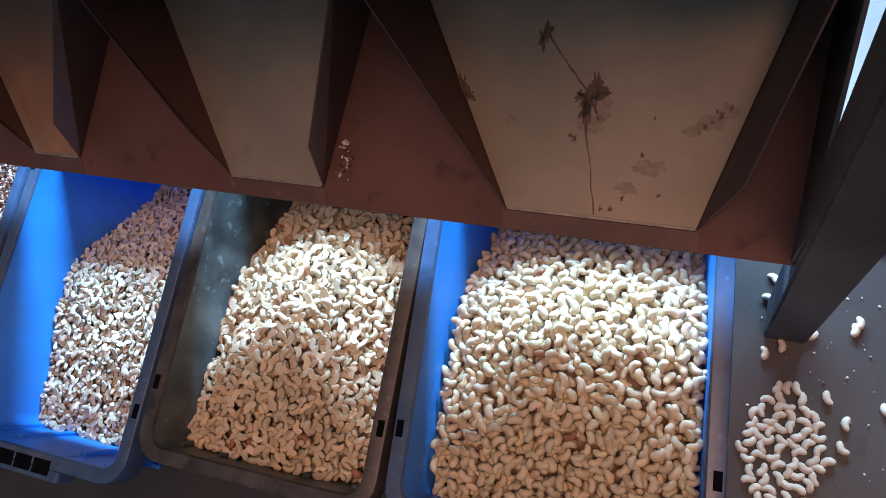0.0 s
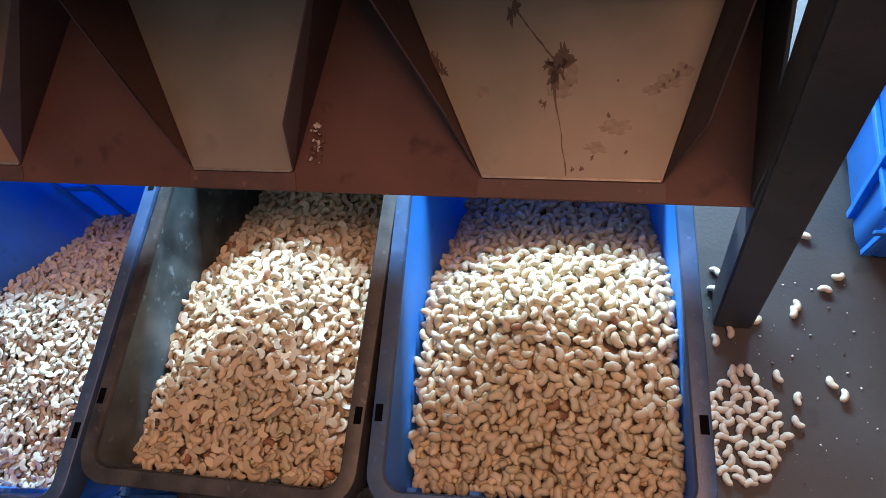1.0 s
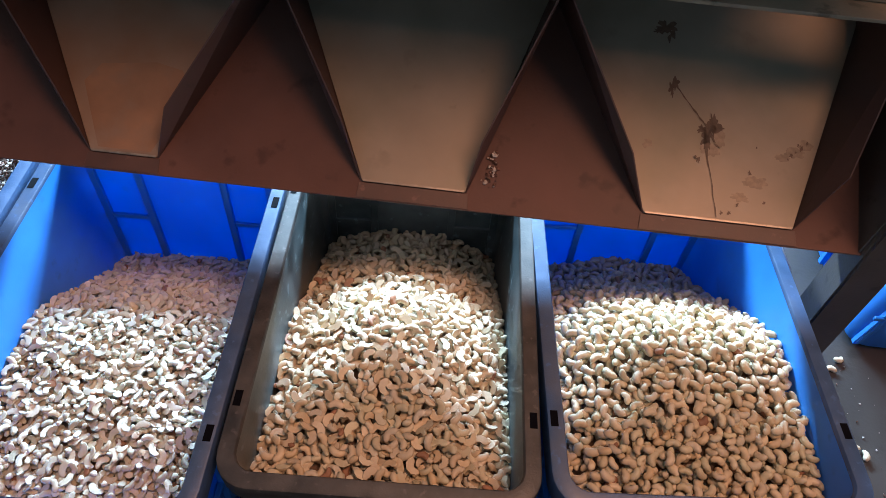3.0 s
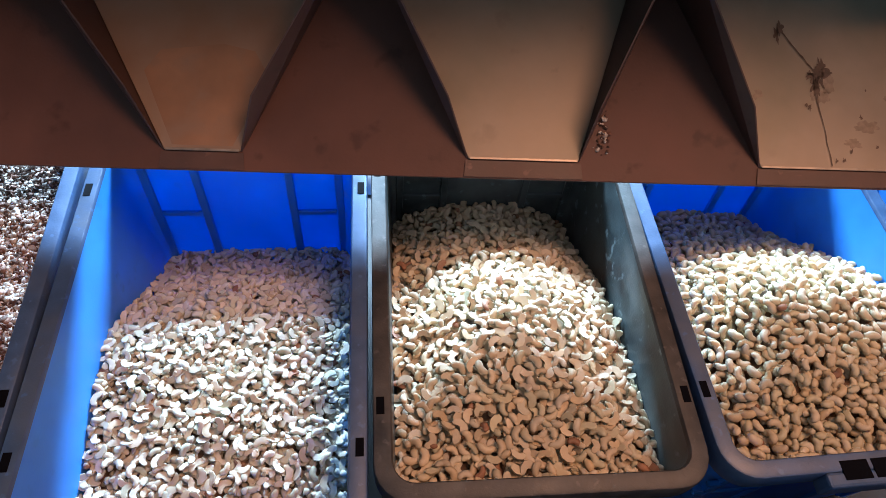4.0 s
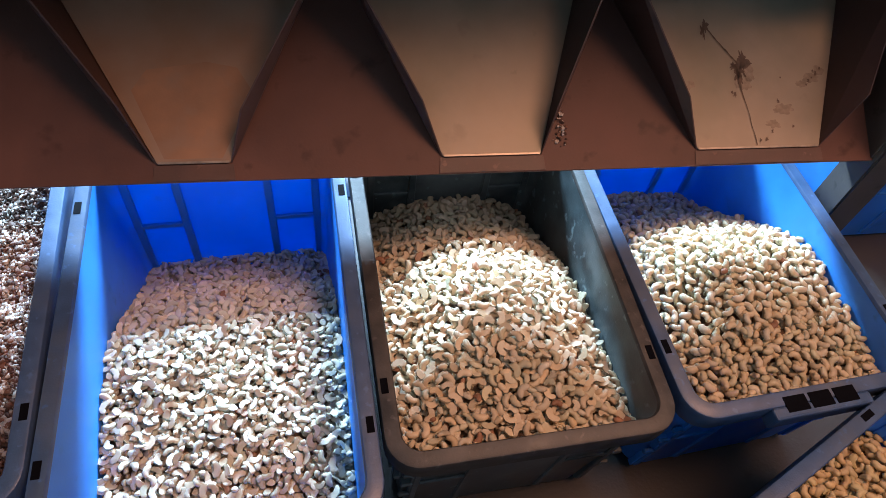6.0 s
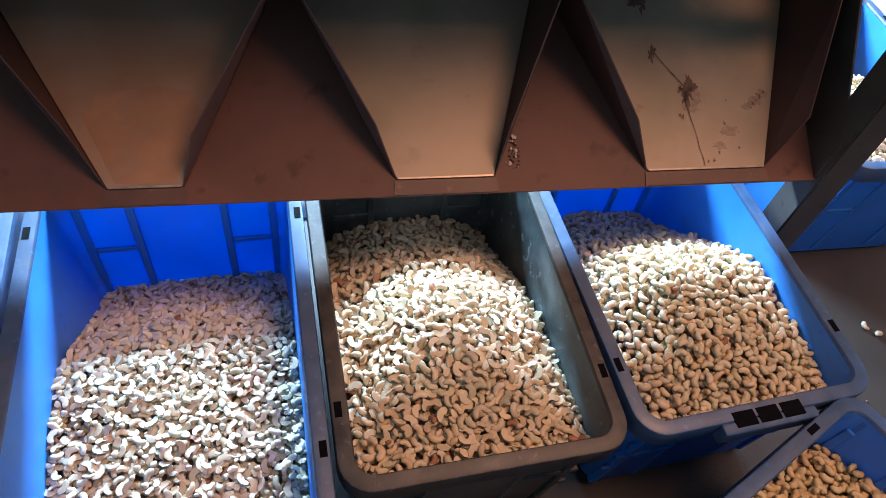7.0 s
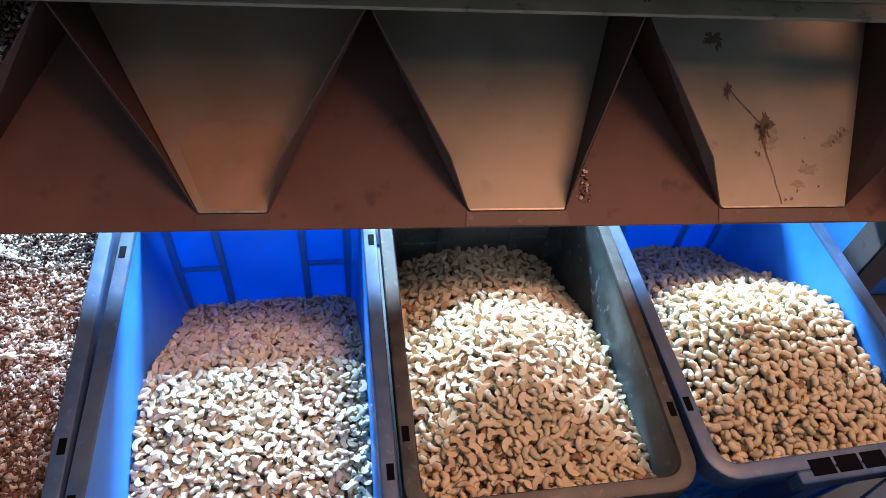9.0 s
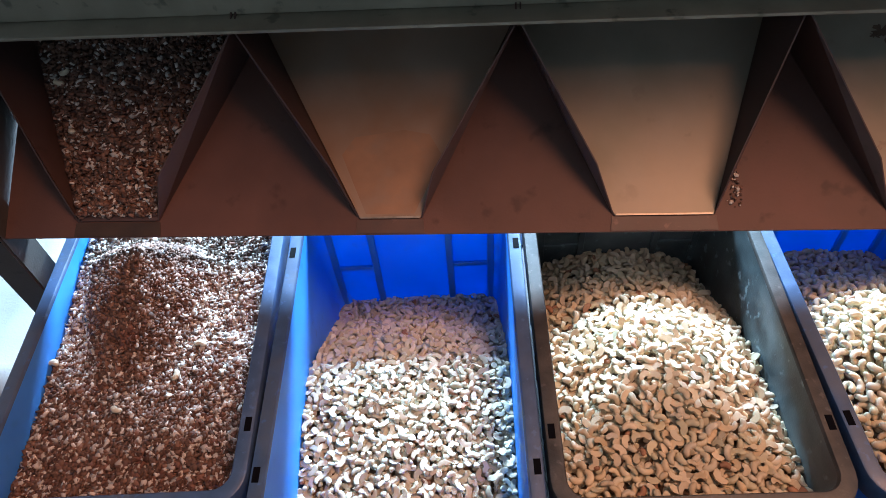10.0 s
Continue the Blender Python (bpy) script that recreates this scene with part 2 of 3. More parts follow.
    # ribs and a ledge on the outside of the end walls
    for sy in (-1, 1):
        def out_y(z):
            return sy * (li / 2 + 0.003 - T * (H - z) / H)
        for xx in (-0.38, -0.182, 0.182, 0.38):
            b = slab([(xx * w - 0.006, out_y(0.012), 0.012), (xx * w + 0.006, out_y(0.012), 0.012), (xx * w + 0.006, out_y(H), H - 0.039), (xx * w - 0.006, out_y(H), H - 0.039)], -0.010 * sy, 0.001)
            part("outer_rib", b, mat, shell)
        for x0, x1 in ((-0.43 * w, -0.19 * w), (0.19 * w, 0.43 * w)):
            b = slab([(x0, out_y(0.162), 0.162), (x1, out_y(0.162), 0.162), (x1, out_y(0.171), 0.171), (x0, out_y(0.171), 0.171)], -0.008 * sy, 0.001)
            part("outer_ledge", b, mat, shell)
    # ribs on the outside of the long walls
    for sx in (-1, 1):
        for yy in (-0.32, -0.1, 0.1, 0.32):
            o0, o1 = sx * (wi / 2 - T + 0.002), sx * (wi / 2 + 0.003)
            b = slab([(o0, yy * l - 0.006, 0.012), (o0, yy * l + 0.006, 0.012), (o1, yy * l + 0.006, H - 0.039), (o1, yy * l - 0.006, H - 0.039)], -0.010 * sx, 0.001)
            part("outer_rib", b, mat, shell)
        o0, o1 = sx * (wi / 2 - T * 0.5 + 0.0035), sx * (wi / 2 - T * 0.45 + 0.0035)
        b = slab([(o0, -0.44 * l, 0.165), (o0, 0.44 * l, 0.165), (o1, 0.44 * l, 0.178), (o1, -0.44 * l, 0.178)], -0.008 * sx, 0.001)
        part("outer_ledge", b, mat, shell)
    return ob


# ---- nuts ----
def nut_shape(arc=170, R=0.0088, r=0.0056, flat=0.85, half=False, rings=9, sides=8, up=False):
    """A kidney-shaped kernel lying in the xy plane, thicker at one end; half: split along its seam, up: with the cut face upwards."""
    V, F = [], []
    for i in range(rings):
        s = 0.5 - 0.5 * math.cos(math.pi * i / (rings - 1))
        a = radians(-arc / 2 + arc * s)
        end = max(0.0, 1 - abs(2 * s - 1) ** 3.2)
        fat = r * (0.30 + 0.76 * math.sqrt(end)) * (1.14 - 0.26 * s)
        for k in range(sides):
            b = 2 * math.pi * (k + 0.5) / sides
            q = fat * math.cos(b) * (0.92 if math.cos(b) < 0 else 1.04)
            z = fat * flat * math.sin(b)
            if half:
                z = max(z, -0.0013)
            V.append(((R + q) * math.cos(a) - R * 0.6, (R + q) * math.sin(a), -z if up else z))
    for i in range(rings - 1):
        for k in range(sides):
            j = (k + 1) % sides
            F.append((i * sides + k, i * sides + j, (i + 1) * sides + j, (i + 1) * sides + k))
    F.append(tuple(range(sides))[::-1])
    F.append(tuple((rings - 1) * sides + k for k in range(sides)))
    if up:
        F = [f[::-1] for f in F]
    return np.array(V), F


def chip_shape(s, seed):
    rng = np.random.default_rng(seed)
    V = np.array([(x, y, z) for z in (-0.5, 0.5) for x, y in ((-0.6, -0.4), (0.5, -0.5), (0.6, 0.35), (-0.4, 0.5))]) * (s, s, s * 0.42)
    V += rng.normal(0, s * 0.13, V.shape)
    F = [(3, 2, 1, 0), (4, 5, 6, 7), (0, 1, 5, 4), (1, 2, 6, 5), (2, 3, 7, 6), (3, 0, 4, 7)]
    return V, F


def scatter_mesh(name, shapes, places, tilt, mats, seed, pick_mat=None, smooth=True):
    """One mesh of many small pieces: places are rows of x, y, z, scale."""
    rng = np.random.default_rng(seed)
    places = np.array(places, dtype=float)
    n = len(places)
    which = rng.integers(len(shapes), size=n)
    yaw, ta, tb = rng.uniform(0, 2 * math.pi, n), rng.normal(0, tilt, n), rng.normal(0, tilt, n)
    chance = np.array([pick_mat(*p[:2]) for p in places]) if callable(pick_mat) else pick_mat
    mat_of = np.zeros(n, int) if pick_mat is None else (rng.random(n) < chance).astype(int)
    one, zero = np.ones(n), np.zeros(n)

    def turn(rows):
        return np.array(rows).transpose(2, 0, 1)
    RZ = turn([[np.cos(yaw), -np.sin(yaw), zero], [np.sin(yaw), np.cos(yaw), zero], [zero, zero, one]])
    RY = turn([[np.cos(ta), zero, np.sin(ta)], [zero, one, zero], [-np.sin(ta), zero, np.cos(ta)]])
    RX = turn([[one, zero, zero], [zero, np.cos(tb), -np.sin(tb)], [zero, np.sin(tb), np.cos(tb)]])
    M = RX @ RY @ RZ
    VV, loops, sizes, mi, off = [], [], [], [], 0
    for k, (V, F) in enumerate(shapes):
        idx = np.nonzero(which == k)[0]
        if not len(idx):
            continue
        P = np.einsum("nij,vj->nvi", M[idx], V) * places[idx, 3][:, None, None] + places[idx, :3][:, None, :]
        VV.append(P.reshape(-1, 3))
        flat = np.array([i for f in F for i in f])
        loops.append((flat[None, :] + (off + np.arange(len(idx)) * len(V))[:, None]).ravel())
        sizes.append(np.tile([len(f) for f in F], len(idx)))
        mi.append(np.repeat(mat_of[idx], len(F)))
        off += len(idx) * len(V)
    P, loops, sizes, mi = np.concatenate(VV), np.concatenate(loops), np.concatenate(sizes), np.concatenate(mi)
    me = bpy.data.meshes.new(name)
    me.vertices.add(len(P))
    me.vertices.foreach_set("co", P.ravel())
    me.loops.add(len(loops))
    me.loops.foreach_set("vertex_index", loops)
    me.polygons.add(len(sizes))
    me.polygons.foreach_set("loop_start", np.concatenate(([0], np.cumsum(sizes)[:-1])))
    me.polygons.foreach_set("loop_total", sizes)
    for m in mats:
        me.materials.append(m)
    me.polygons.foreach_set("material_index", mi)
    me.update(calc_edges=True)
    if smooth:
        me.shade_smooth()
        me.set_sharp_from_angle(angle=radians(62))
    me.validate()
    return me


def bump_noise(x, y, s, seed):
    return noise.noise(Vector((x * s, y * s, seed * 7.3)))


def heap(name, cr, w, l, height, shapes, pack, size, tilt, mats, label, category, seed, pick_mat=None, smooth=True, bed=0.010):
    """A heap in a crate: a bed under the surface, and the loose pieces on it."""
    rng = np.random.default_rng(seed)
    T, rw = TAPER, 0.021

    def half(z):
        k = T * (RIM - z) / RIM
        return w / 2 - rw - k, l / 2 - rw - k
    def inside(x, y, hx, hy, r=0.028):
        """Keeps a point within the rounded corners of the crate."""
        dx, dy = abs(x) - (hx - r), abs(y) - (hy - r)
        if dx > 0 and dy > 0:
            d = math.hypot(dx, dy)
            if d > r:
                x, y = math.copysign(hx - r + dx * r / d, x), math.copysign(hy - r + dy * r / d, y)
        return x, y
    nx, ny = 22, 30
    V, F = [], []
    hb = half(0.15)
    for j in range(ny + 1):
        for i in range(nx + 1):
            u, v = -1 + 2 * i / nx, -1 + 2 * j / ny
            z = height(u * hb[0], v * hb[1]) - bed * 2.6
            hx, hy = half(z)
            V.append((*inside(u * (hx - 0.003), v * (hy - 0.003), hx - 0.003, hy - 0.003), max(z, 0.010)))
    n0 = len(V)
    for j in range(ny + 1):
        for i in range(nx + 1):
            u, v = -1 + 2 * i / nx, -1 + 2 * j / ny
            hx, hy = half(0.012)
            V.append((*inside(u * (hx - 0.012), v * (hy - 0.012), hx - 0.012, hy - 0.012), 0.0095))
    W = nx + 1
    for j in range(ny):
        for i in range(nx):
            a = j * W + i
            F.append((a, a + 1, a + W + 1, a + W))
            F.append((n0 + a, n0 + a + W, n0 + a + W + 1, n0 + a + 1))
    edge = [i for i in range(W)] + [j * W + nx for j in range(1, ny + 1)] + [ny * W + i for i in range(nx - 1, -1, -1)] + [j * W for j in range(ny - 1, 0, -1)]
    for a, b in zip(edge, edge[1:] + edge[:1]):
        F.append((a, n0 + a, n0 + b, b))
    places = []
    for layer in range(3):
        step = size * pack
        ox, oy = rng.uniform(0, step, 2)
        for i in range(int(2 * hb[0] / step) + 2):
            for j in range(int(2 * hb[1] / step) + 2):
                x = -hb[0] + ox + (i - 0.5 + 0.5 * (j % 2)) * step + rng.normal(0, step * 0.17)
                y = -hb[1] + oy + (j - 0.5) * step + rng.normal(0, step * 0.17)
                if abs(x) > hb[0] + step * 0.6 or abs(y) > hb[1] + step * 0.6:
                    continue
                z = height(x, y)
                hx, hy = half(z)
                m = size * 0.40
                x, y = max(-hx + m, min(hx - m, x)), max(-hy + m, min(hy - m, y))
                x, y = inside(x, y, hx - m * 0.7, hy - m * 0.7)
                places.append((x, y, z - layer * bed * 0.75 + rng.normal(0, bed * 0.16), rng.uniform(0.85, 1.12)))
    ob = thing(name, *cr.matrix_world.translation, 0, label, category, "", "stuff")
    ob.matrix_world = cr.matrix_world.copy()
    part("loose_pieces", scatter_mesh("loose_pieces", shapes, places, tilt, mats, seed, pick_mat, smooth), mats[0], ob)["kind"] = "stuff"
    # darker than the pieces, so that the gaps look shaded
    part("bed", mesh_from("bed", V, F, BED_SHADE, True), BED_SHADE, ob, "brown bed with the shade between the pieces put into its colour")["kind"] = "stuff"
    return ob


def mound(back, crest, front, left, right, peak_y, seed, amp=0.006, lw=0.28, ll=0.48):
    """A heap's height: back, crest and front heights, and the drops at its left and right sides."""
    def height(x, y):
        if y > peak_y:
            s = min(1, (y - peak_y) / (ll / 2 - peak_y))
            z = crest + (back - crest) * (s * s * (3 - 2 * s) * 0.55 + s * 0.45)
        else:
            s = min(1, (peak_y - y) / (ll / 2 + peak_y))
            z = crest + (front - crest) * s ** 1.6
        u = x / (lw / 2)
        z -= (left if u < 0 else right) * abs(u) ** 1.8 * (1 - 0.45 * s * (y < peak_y))
        return z + amp * bump_noise(x, y, 14, seed) + amp * 0.6 * bump_noise(x, y, 40, seed)
    return height


WHOLE = [nut_shape(a, R * 0.78, r * 0.80, 0.90) for a, R, r in ((165, 0.0086, 0.0062), (150, 0.0094, 0.0060), (185, 0.0080, 0.0060), (140, 0.0098, 0.0064))]
SPLITS = [nut_shape(a, R * 0.78, r * 0.86, 0.72, True, up=u) for a, R, r, u in ((170, 0.0094, 0.0054, True), (150, 0.0100, 0.0052, False), (190, 0.0088, 0.0052, True), (165, 0.0096, 0.0054, False))] + [nut_shape(100, 0.0078, 0.0044, 0.8, False, 6)]
PIECES = [nut_shape(a, R * 0.74, r * 0.74, 0.66, hf, 8, 8, u) for a, R, r, hf, u in ((160, 0.0096, 0.0056, True, True), (140, 0.0100, 0.0058, True, False), (90, 0.0085, 0.0060, True, True), (175, 0.0094, 0.0054, True, True), (70, 0.008, 0.0056, False, False), (165, 0.0098, 0.0056, True, True), (60, 0.007, 0.0060, True, False))]
CHIPS = [chip_shape(s, i) for i, s in enumerate((0.0040, 0.0052, 0.0066, 0.0044, 0.0058, 0.009))]

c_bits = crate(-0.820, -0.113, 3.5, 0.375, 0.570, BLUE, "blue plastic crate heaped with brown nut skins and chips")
c_pieces = crate(-0.434, -0.162, 2.5, 0.375, 0.570, BLUE, "blue plastic crate half full of pale nut pieces")
c_splits = crate(-0.058, -0.107, 2.5, 0.370, 0.555, BLACK, "dusty black plastic crate filled with split cashew kernels", 0.172, None)
c_whole = crate(0.315, -0.0725, 4.5, 0.375, 0.570, BLUE, "blue plastic crate heaped with whole cashew kernels")
c_front = crate(0.3025, -0.621, -65.2, 0.375, 0.570, BLUE, "blue plastic crate of yellow kernels standing askew in front")
c_side = crate(0.925, 0.352, 0.0, 0.375, 0.570, BLUE, "blue plastic crate full of pale kernels behind the machine leg")

def cone(x, y):
    """How far up the fresh cone under the chute a point lies, from 0 to 1."""
    return max(0.0, 1 - math.hypot((x + 0.040) / 0.105, (y - 0.115) / (0.20 if y < 0.115 else 0.05)))


def chip_mound(x, y):
    """Nearly full, with a fresh cone of chips under the chute."""
    z = 0.268 + (0.028 if y > 0 else 0.010) * max(-1, min(1, y / 0.2)) + 0.064 * cone(x, y) ** 0.9
    return z + 0.006 * bump_noise(x, y, 12, 1) + 0.004 * bump_noise(x, y, 45, 1)


def pale_share(x, y):
    """Light put into the mix: few pale chips on the shaded cone, many behind."""
    return 0.08 if cone(x, y) > 0.12 else 0.62 if y > -0.03 else 0.26


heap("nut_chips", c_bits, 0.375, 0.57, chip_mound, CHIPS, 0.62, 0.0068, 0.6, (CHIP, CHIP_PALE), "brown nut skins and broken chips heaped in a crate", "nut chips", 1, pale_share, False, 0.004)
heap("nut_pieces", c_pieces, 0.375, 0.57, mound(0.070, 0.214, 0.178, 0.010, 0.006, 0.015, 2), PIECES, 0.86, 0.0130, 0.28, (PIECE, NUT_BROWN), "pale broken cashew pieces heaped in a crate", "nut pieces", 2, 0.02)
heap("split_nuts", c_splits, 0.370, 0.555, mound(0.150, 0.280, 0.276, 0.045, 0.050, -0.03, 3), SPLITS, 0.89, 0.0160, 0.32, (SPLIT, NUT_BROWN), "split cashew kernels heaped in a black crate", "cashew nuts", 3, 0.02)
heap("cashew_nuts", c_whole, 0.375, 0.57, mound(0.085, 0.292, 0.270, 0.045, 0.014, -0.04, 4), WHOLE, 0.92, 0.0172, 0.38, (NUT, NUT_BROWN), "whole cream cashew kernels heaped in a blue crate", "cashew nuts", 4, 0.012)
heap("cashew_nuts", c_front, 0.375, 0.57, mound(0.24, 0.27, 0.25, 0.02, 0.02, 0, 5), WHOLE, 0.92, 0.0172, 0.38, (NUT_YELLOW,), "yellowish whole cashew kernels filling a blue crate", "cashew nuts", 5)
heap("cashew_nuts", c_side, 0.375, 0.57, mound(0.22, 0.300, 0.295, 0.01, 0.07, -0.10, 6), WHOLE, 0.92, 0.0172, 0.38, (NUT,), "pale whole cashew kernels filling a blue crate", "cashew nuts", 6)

# ---- sorting machine: sloping tray with four funnel chutes ----
SLOPE = 0.545
Z0 = 0.409


def tray_z(y):
    return Z0 + SLOPE * y


X0, X1 = -1.045, 0.545
Y_END = 0.42
machine = thing("sorting_machine", (X0 + X1) / 2, 0.2, 0.0, 0, "red-brown painted sorting machine with a row of sloping outlet chutes", "machine")
inv = Matrix.Translation((-(X0 + X1) / 2, -0.2, 0.0))


def mpart(name, bm, mat, label="", parent=None):
    o = part(name, bm, mat, parent or machine, label)
    o.data.transform(inv)
    return o


mpart("tray", slab([(X0, -0.021, tray_z(-0.021)), (X1, -0.021, tray_z(-0.021)), (X1, Y_END, tray_z(Y_END)), (X0, Y_END, tray_z(Y_END))], 0.004), PAINT, "red-brown painted sloping tray")
mpart("flange", box(X0, X1, 0.018, 0.022, 0.356, tray_z(0.016) - 0.006, 0.0008), PAINT)
APEX = [-1.036, -0.654, -0.2635, 0.109, 0.538]
OUT = [(-0.928, -0.804), (-0.495, -0.405), (-0.125, 0.014), (0.254, 0.452)]
YA = 0.150
ZA = tray_z(YA) + 0.140
YB = 0.265
floors = [WALLSTEEL, RUSTY, STEEL, STEEL]
for i, (a, b) in enumerate(OUT):
    l, r = APEX[i] + 0.004, APEX[i + 1] - 0.004
    up = 0.003
    fl = slab([(a, -0.001, tray_z(0) + up), (b, -0.001, tray_z(0) + up), (r, YB, tray_z(YB) + up), (r, Y_END - 0.01, tray_z(Y_END - 0.01) + up), (l, Y_END - 0.01, tray_z(Y_END - 0.01) + up), (l, YB, tray_z(YB) + up)], 0.0025, 0.0004)
    chute = mpart("chute_floor", fl, floors[i], ("chip-covered chute floor", "rust-stained steel chute floor", "worn bare steel chute floor", "oil-stained steel chute floor")[i])
    for xo, xa, s in ((a, l, -1), (b, r, 1)):
        k, hb = (0.22, 0.056) if s < 0 else (0.15, 0.060)
        bend = (xo + (xa - xo) * k, YA * k, tray_z(YA * k) + hb)
        if i == 3 and s > 0:
            bend = (0.486, 0.016, tray_z(0.016) + 0.080)
        w = sheet([(xo, 0.0, tray_z(0)), (xa, YB, tray_z(YB)), (xa, YA, ZA), bend], 0.002 * s)
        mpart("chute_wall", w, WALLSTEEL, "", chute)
    for xa in (l, r):
        s = 1 if xa == r else -1
        w = sheet([(xa, YB, tray_z(YB)), (xa, Y_END, tray_z(Y_END)), (xa, Y_END, ZA + SLOPE * (Y_END - YA)), (xa, YA, ZA)], 0.002 * s)
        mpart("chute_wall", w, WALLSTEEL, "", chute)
for i, (a, b) in enumerate(OUT):
    # the first patch is near-black, painted as the shade of a recess
    mpart("lip_patch", slab([(a - 0.006, -0.0205, tray_z(-0.0205) + 0.0018), (b + 0.006, -0.0205, tray_z(-0.0205) + 0.0018), (b + 0.004, -0.002, tray_z(-0.002) + 0.0018), (a - 0.004, -0.002, tray_z(-0.002) + 0.0018)], 0.0012, 0.0003), PATCH if i else RECESS, "brown patch below the outlet, shade-dark under the first chute")
    if i:
        mpart("worn_edge", slab([(a + 0.001, -0.0022, tray_z(-0.0022) + 0.0042), (b - 0.001, -0.0022, tray_z(-0.0022) + 0.0042), (b - 0.001, 0.0006, tray_z(0.0006) + 0.0042), (a + 0.001, 0.0006, tray_z(0.0006) + 0.0042)], 0.0012, 0.0003), BRIGHT, "bare worn edge of the outlet")
rust = [(-0.486, 0.004), (-0.414, 0.004), (-0.392, 0.045), (-0.374, 0.082), (-0.392, 0.110), (-0.430, 0.117), (-0.462, 0.113), (-0.505, 0.108), (-0.524, 0.084), (-0.508, 0.050)]
mpart("rust_patch", slab([(x, y, tray_z(y) + 0.0036) for x, y in rust], 0.0005, 0.0), RUST, "orange rust patch on the chute floor")
# angle-iron beam over the chutes; unseen deck and back plate added to shade them
mpart("beam", box(X0, X1 + 0.034, YA - 0.012, YA + 0.030, ZA + 0.004, ZA + 0.009, 0.001), BEAM, "olive grey angle-iron beam")
mpart("beam_upright", box(X0, X1 + 0.034, YA + 0.026, YA + 0.031, ZA + 0.010, ZA + 0.052, 0.001), BEAM)
mpart("shade_deck", box(X0 - 0.02, X1 + 0.02, -0.03, 0.75, 0.98, 1.02, 0.003), FRAME)
mpart("shade_back", box(X0, X1, Y_END + 0.002, Y_END + 0.008, 0.60, 0.978, 0.001), FRAME)
for sx, nm in ((X0 - 0.004, "side_plate"), (X1, "side_plate")):
    mpart(nm, slab([(sx, -0.018, 0.392), (sx, Y_END, 0.60), (sx, Y_END, 0.80), (sx, 0.20, 0.72), (sx, 0.115, 0.625), (sx, 0.045, 0.545), (sx, -0.018, 0.47)], 0.004, 0.0006), FRAME)
for side in (1, -1):
    for y0, lean in ((-0.028, 0.0), (0.60, 0.0)):
        def leg_loop(z):
            back = y0 + lean * z
            inner = 0.563 - 0.045 * z
            return [((X0 + X1) / 2 + side * (q - (X0 + X1) / 2), yy, z) for q, yy in ((inner, back), (inner + 0.057, back), (inner + 0.057, back + 0.055), (inner, back + 0.055))]
        b = loft([leg_loop(0.0), leg_loop(0.978)])
        bmesh.ops.bevel(b, geom=b.edges[:], offset=0.003, segments=2, affect="EDGES")
        mpart("leg", b, FRAME, "dark square-tube leg, slightly splayed")

# ---- shed ----
ground = part("floor", box(-4.0, 4.0, -3.2, BACK, -0.12, 0.0, 0), FLOOR)
tagged(ground, "dark worn concrete floor", "floor", "", "structure")


# Pale colour stands for daylight on the floor behind the machine.
SHEET = material("pale_daylit_floor", (0.30, 0.285, 0.275), 0.6, var=0.08, scale=10, fine=200, bump=0.2, second=(0.25, 0.235, 0.225), patch=4)


def daylit_floor_sheet(x0, x1, y0, y1, lift):
    """A thin, slightly rumpled pale sheet, added on the floor to look daylit."""
    nx, ny = max(6, round((x1 - x0) * 14)), max(6, round((y1 - y0) * 14))
    W, n0 = nx + 1, (nx + 1) * (ny + 1)
    V, F = [], []
    for top in (True, False):
        for j in range(ny + 1):
            for i in range(nx + 1):
                x, y = x0 + (x1 - x0) * i / nx, y0 + (y1 - y0) * j / ny
                z = lift + 0.003 + 0.006 * abs(noise.noise(Vector((x * 2.2, y * 2.2, 3)))) if top else 0.001
                V.append((x + 0.015 * noise.noise(Vector((y * 3, 1, 0))), y + 0.015 * noise.noise(Vector((x * 3, 5, 0))), z))
    for j in range(ny):
        for i in range(nx):
            a = j * W + i
            F += [(a, a + 1, a + W + 1, a + W), (n0 + a, n0 + a + W, n0 + a + W + 1, n0 + a + 1)]
    edge = list(range(W)) + [j * W + nx for j in range(1, ny + 1)] + [ny * W + i for i in range(nx - 1, -1, -1)] + [j * W for j in range(ny - 1, 0, -1)]
    F += [(a, n0 + a, n0 + b, b) for a, b in zip(edge, edge[1:] + edge[:1])]
    tagged(part("daylit_floor_sheet", mesh_from("daylit_floor_sheet", V, F, SHEET, True), SHEET), "added pale sheet standing in for the bright daylit floor behind the machine", "sheet", "pale sheets on the floor")


daylit_floor_sheet(-2.4, 1.8, 0.74, 2.2, 0.0)
daylit_floor_sheet(-1.0, 0.70, 0.27, 0.72, 0.0)
daylit_floor_sheet(-2.4, -1.26, -0.10, 0.72, 0.0)


# Walls and ceiling stay out of view, added to hold and bounce the light.
def wall(name, bm, label):
    return tagged(part(name, bm, PLASTER), label, "wall", "", "structure")


bw = bmesh.new()
for b in ((-4.0, 4.0, 0.0, 0.95), (-4.0, 4.0, 1.85, 3.0), (-4.0, -2.2, 0.95, 1.85), (1.8, 4.0, 0.95, 1.85)):
    box(b[0], b[1], BACK, BACK + 0.2, b[2], b[3], 0, bw)
wall("wall_north", bw, "unseen plastered wall added with a wide opening for the daylight")
wall("wall_south", box(-4.0, 4.0, -3.4, -3.2, 0, 3.0, 0), "unseen plain plastered wall, added to bound the light")
wall("wall_west", box(-4.2, -4.0, -3.4, BACK + 0.2, 0, 3.0, 0), "unseen plain plastered wall, added to bound the light")
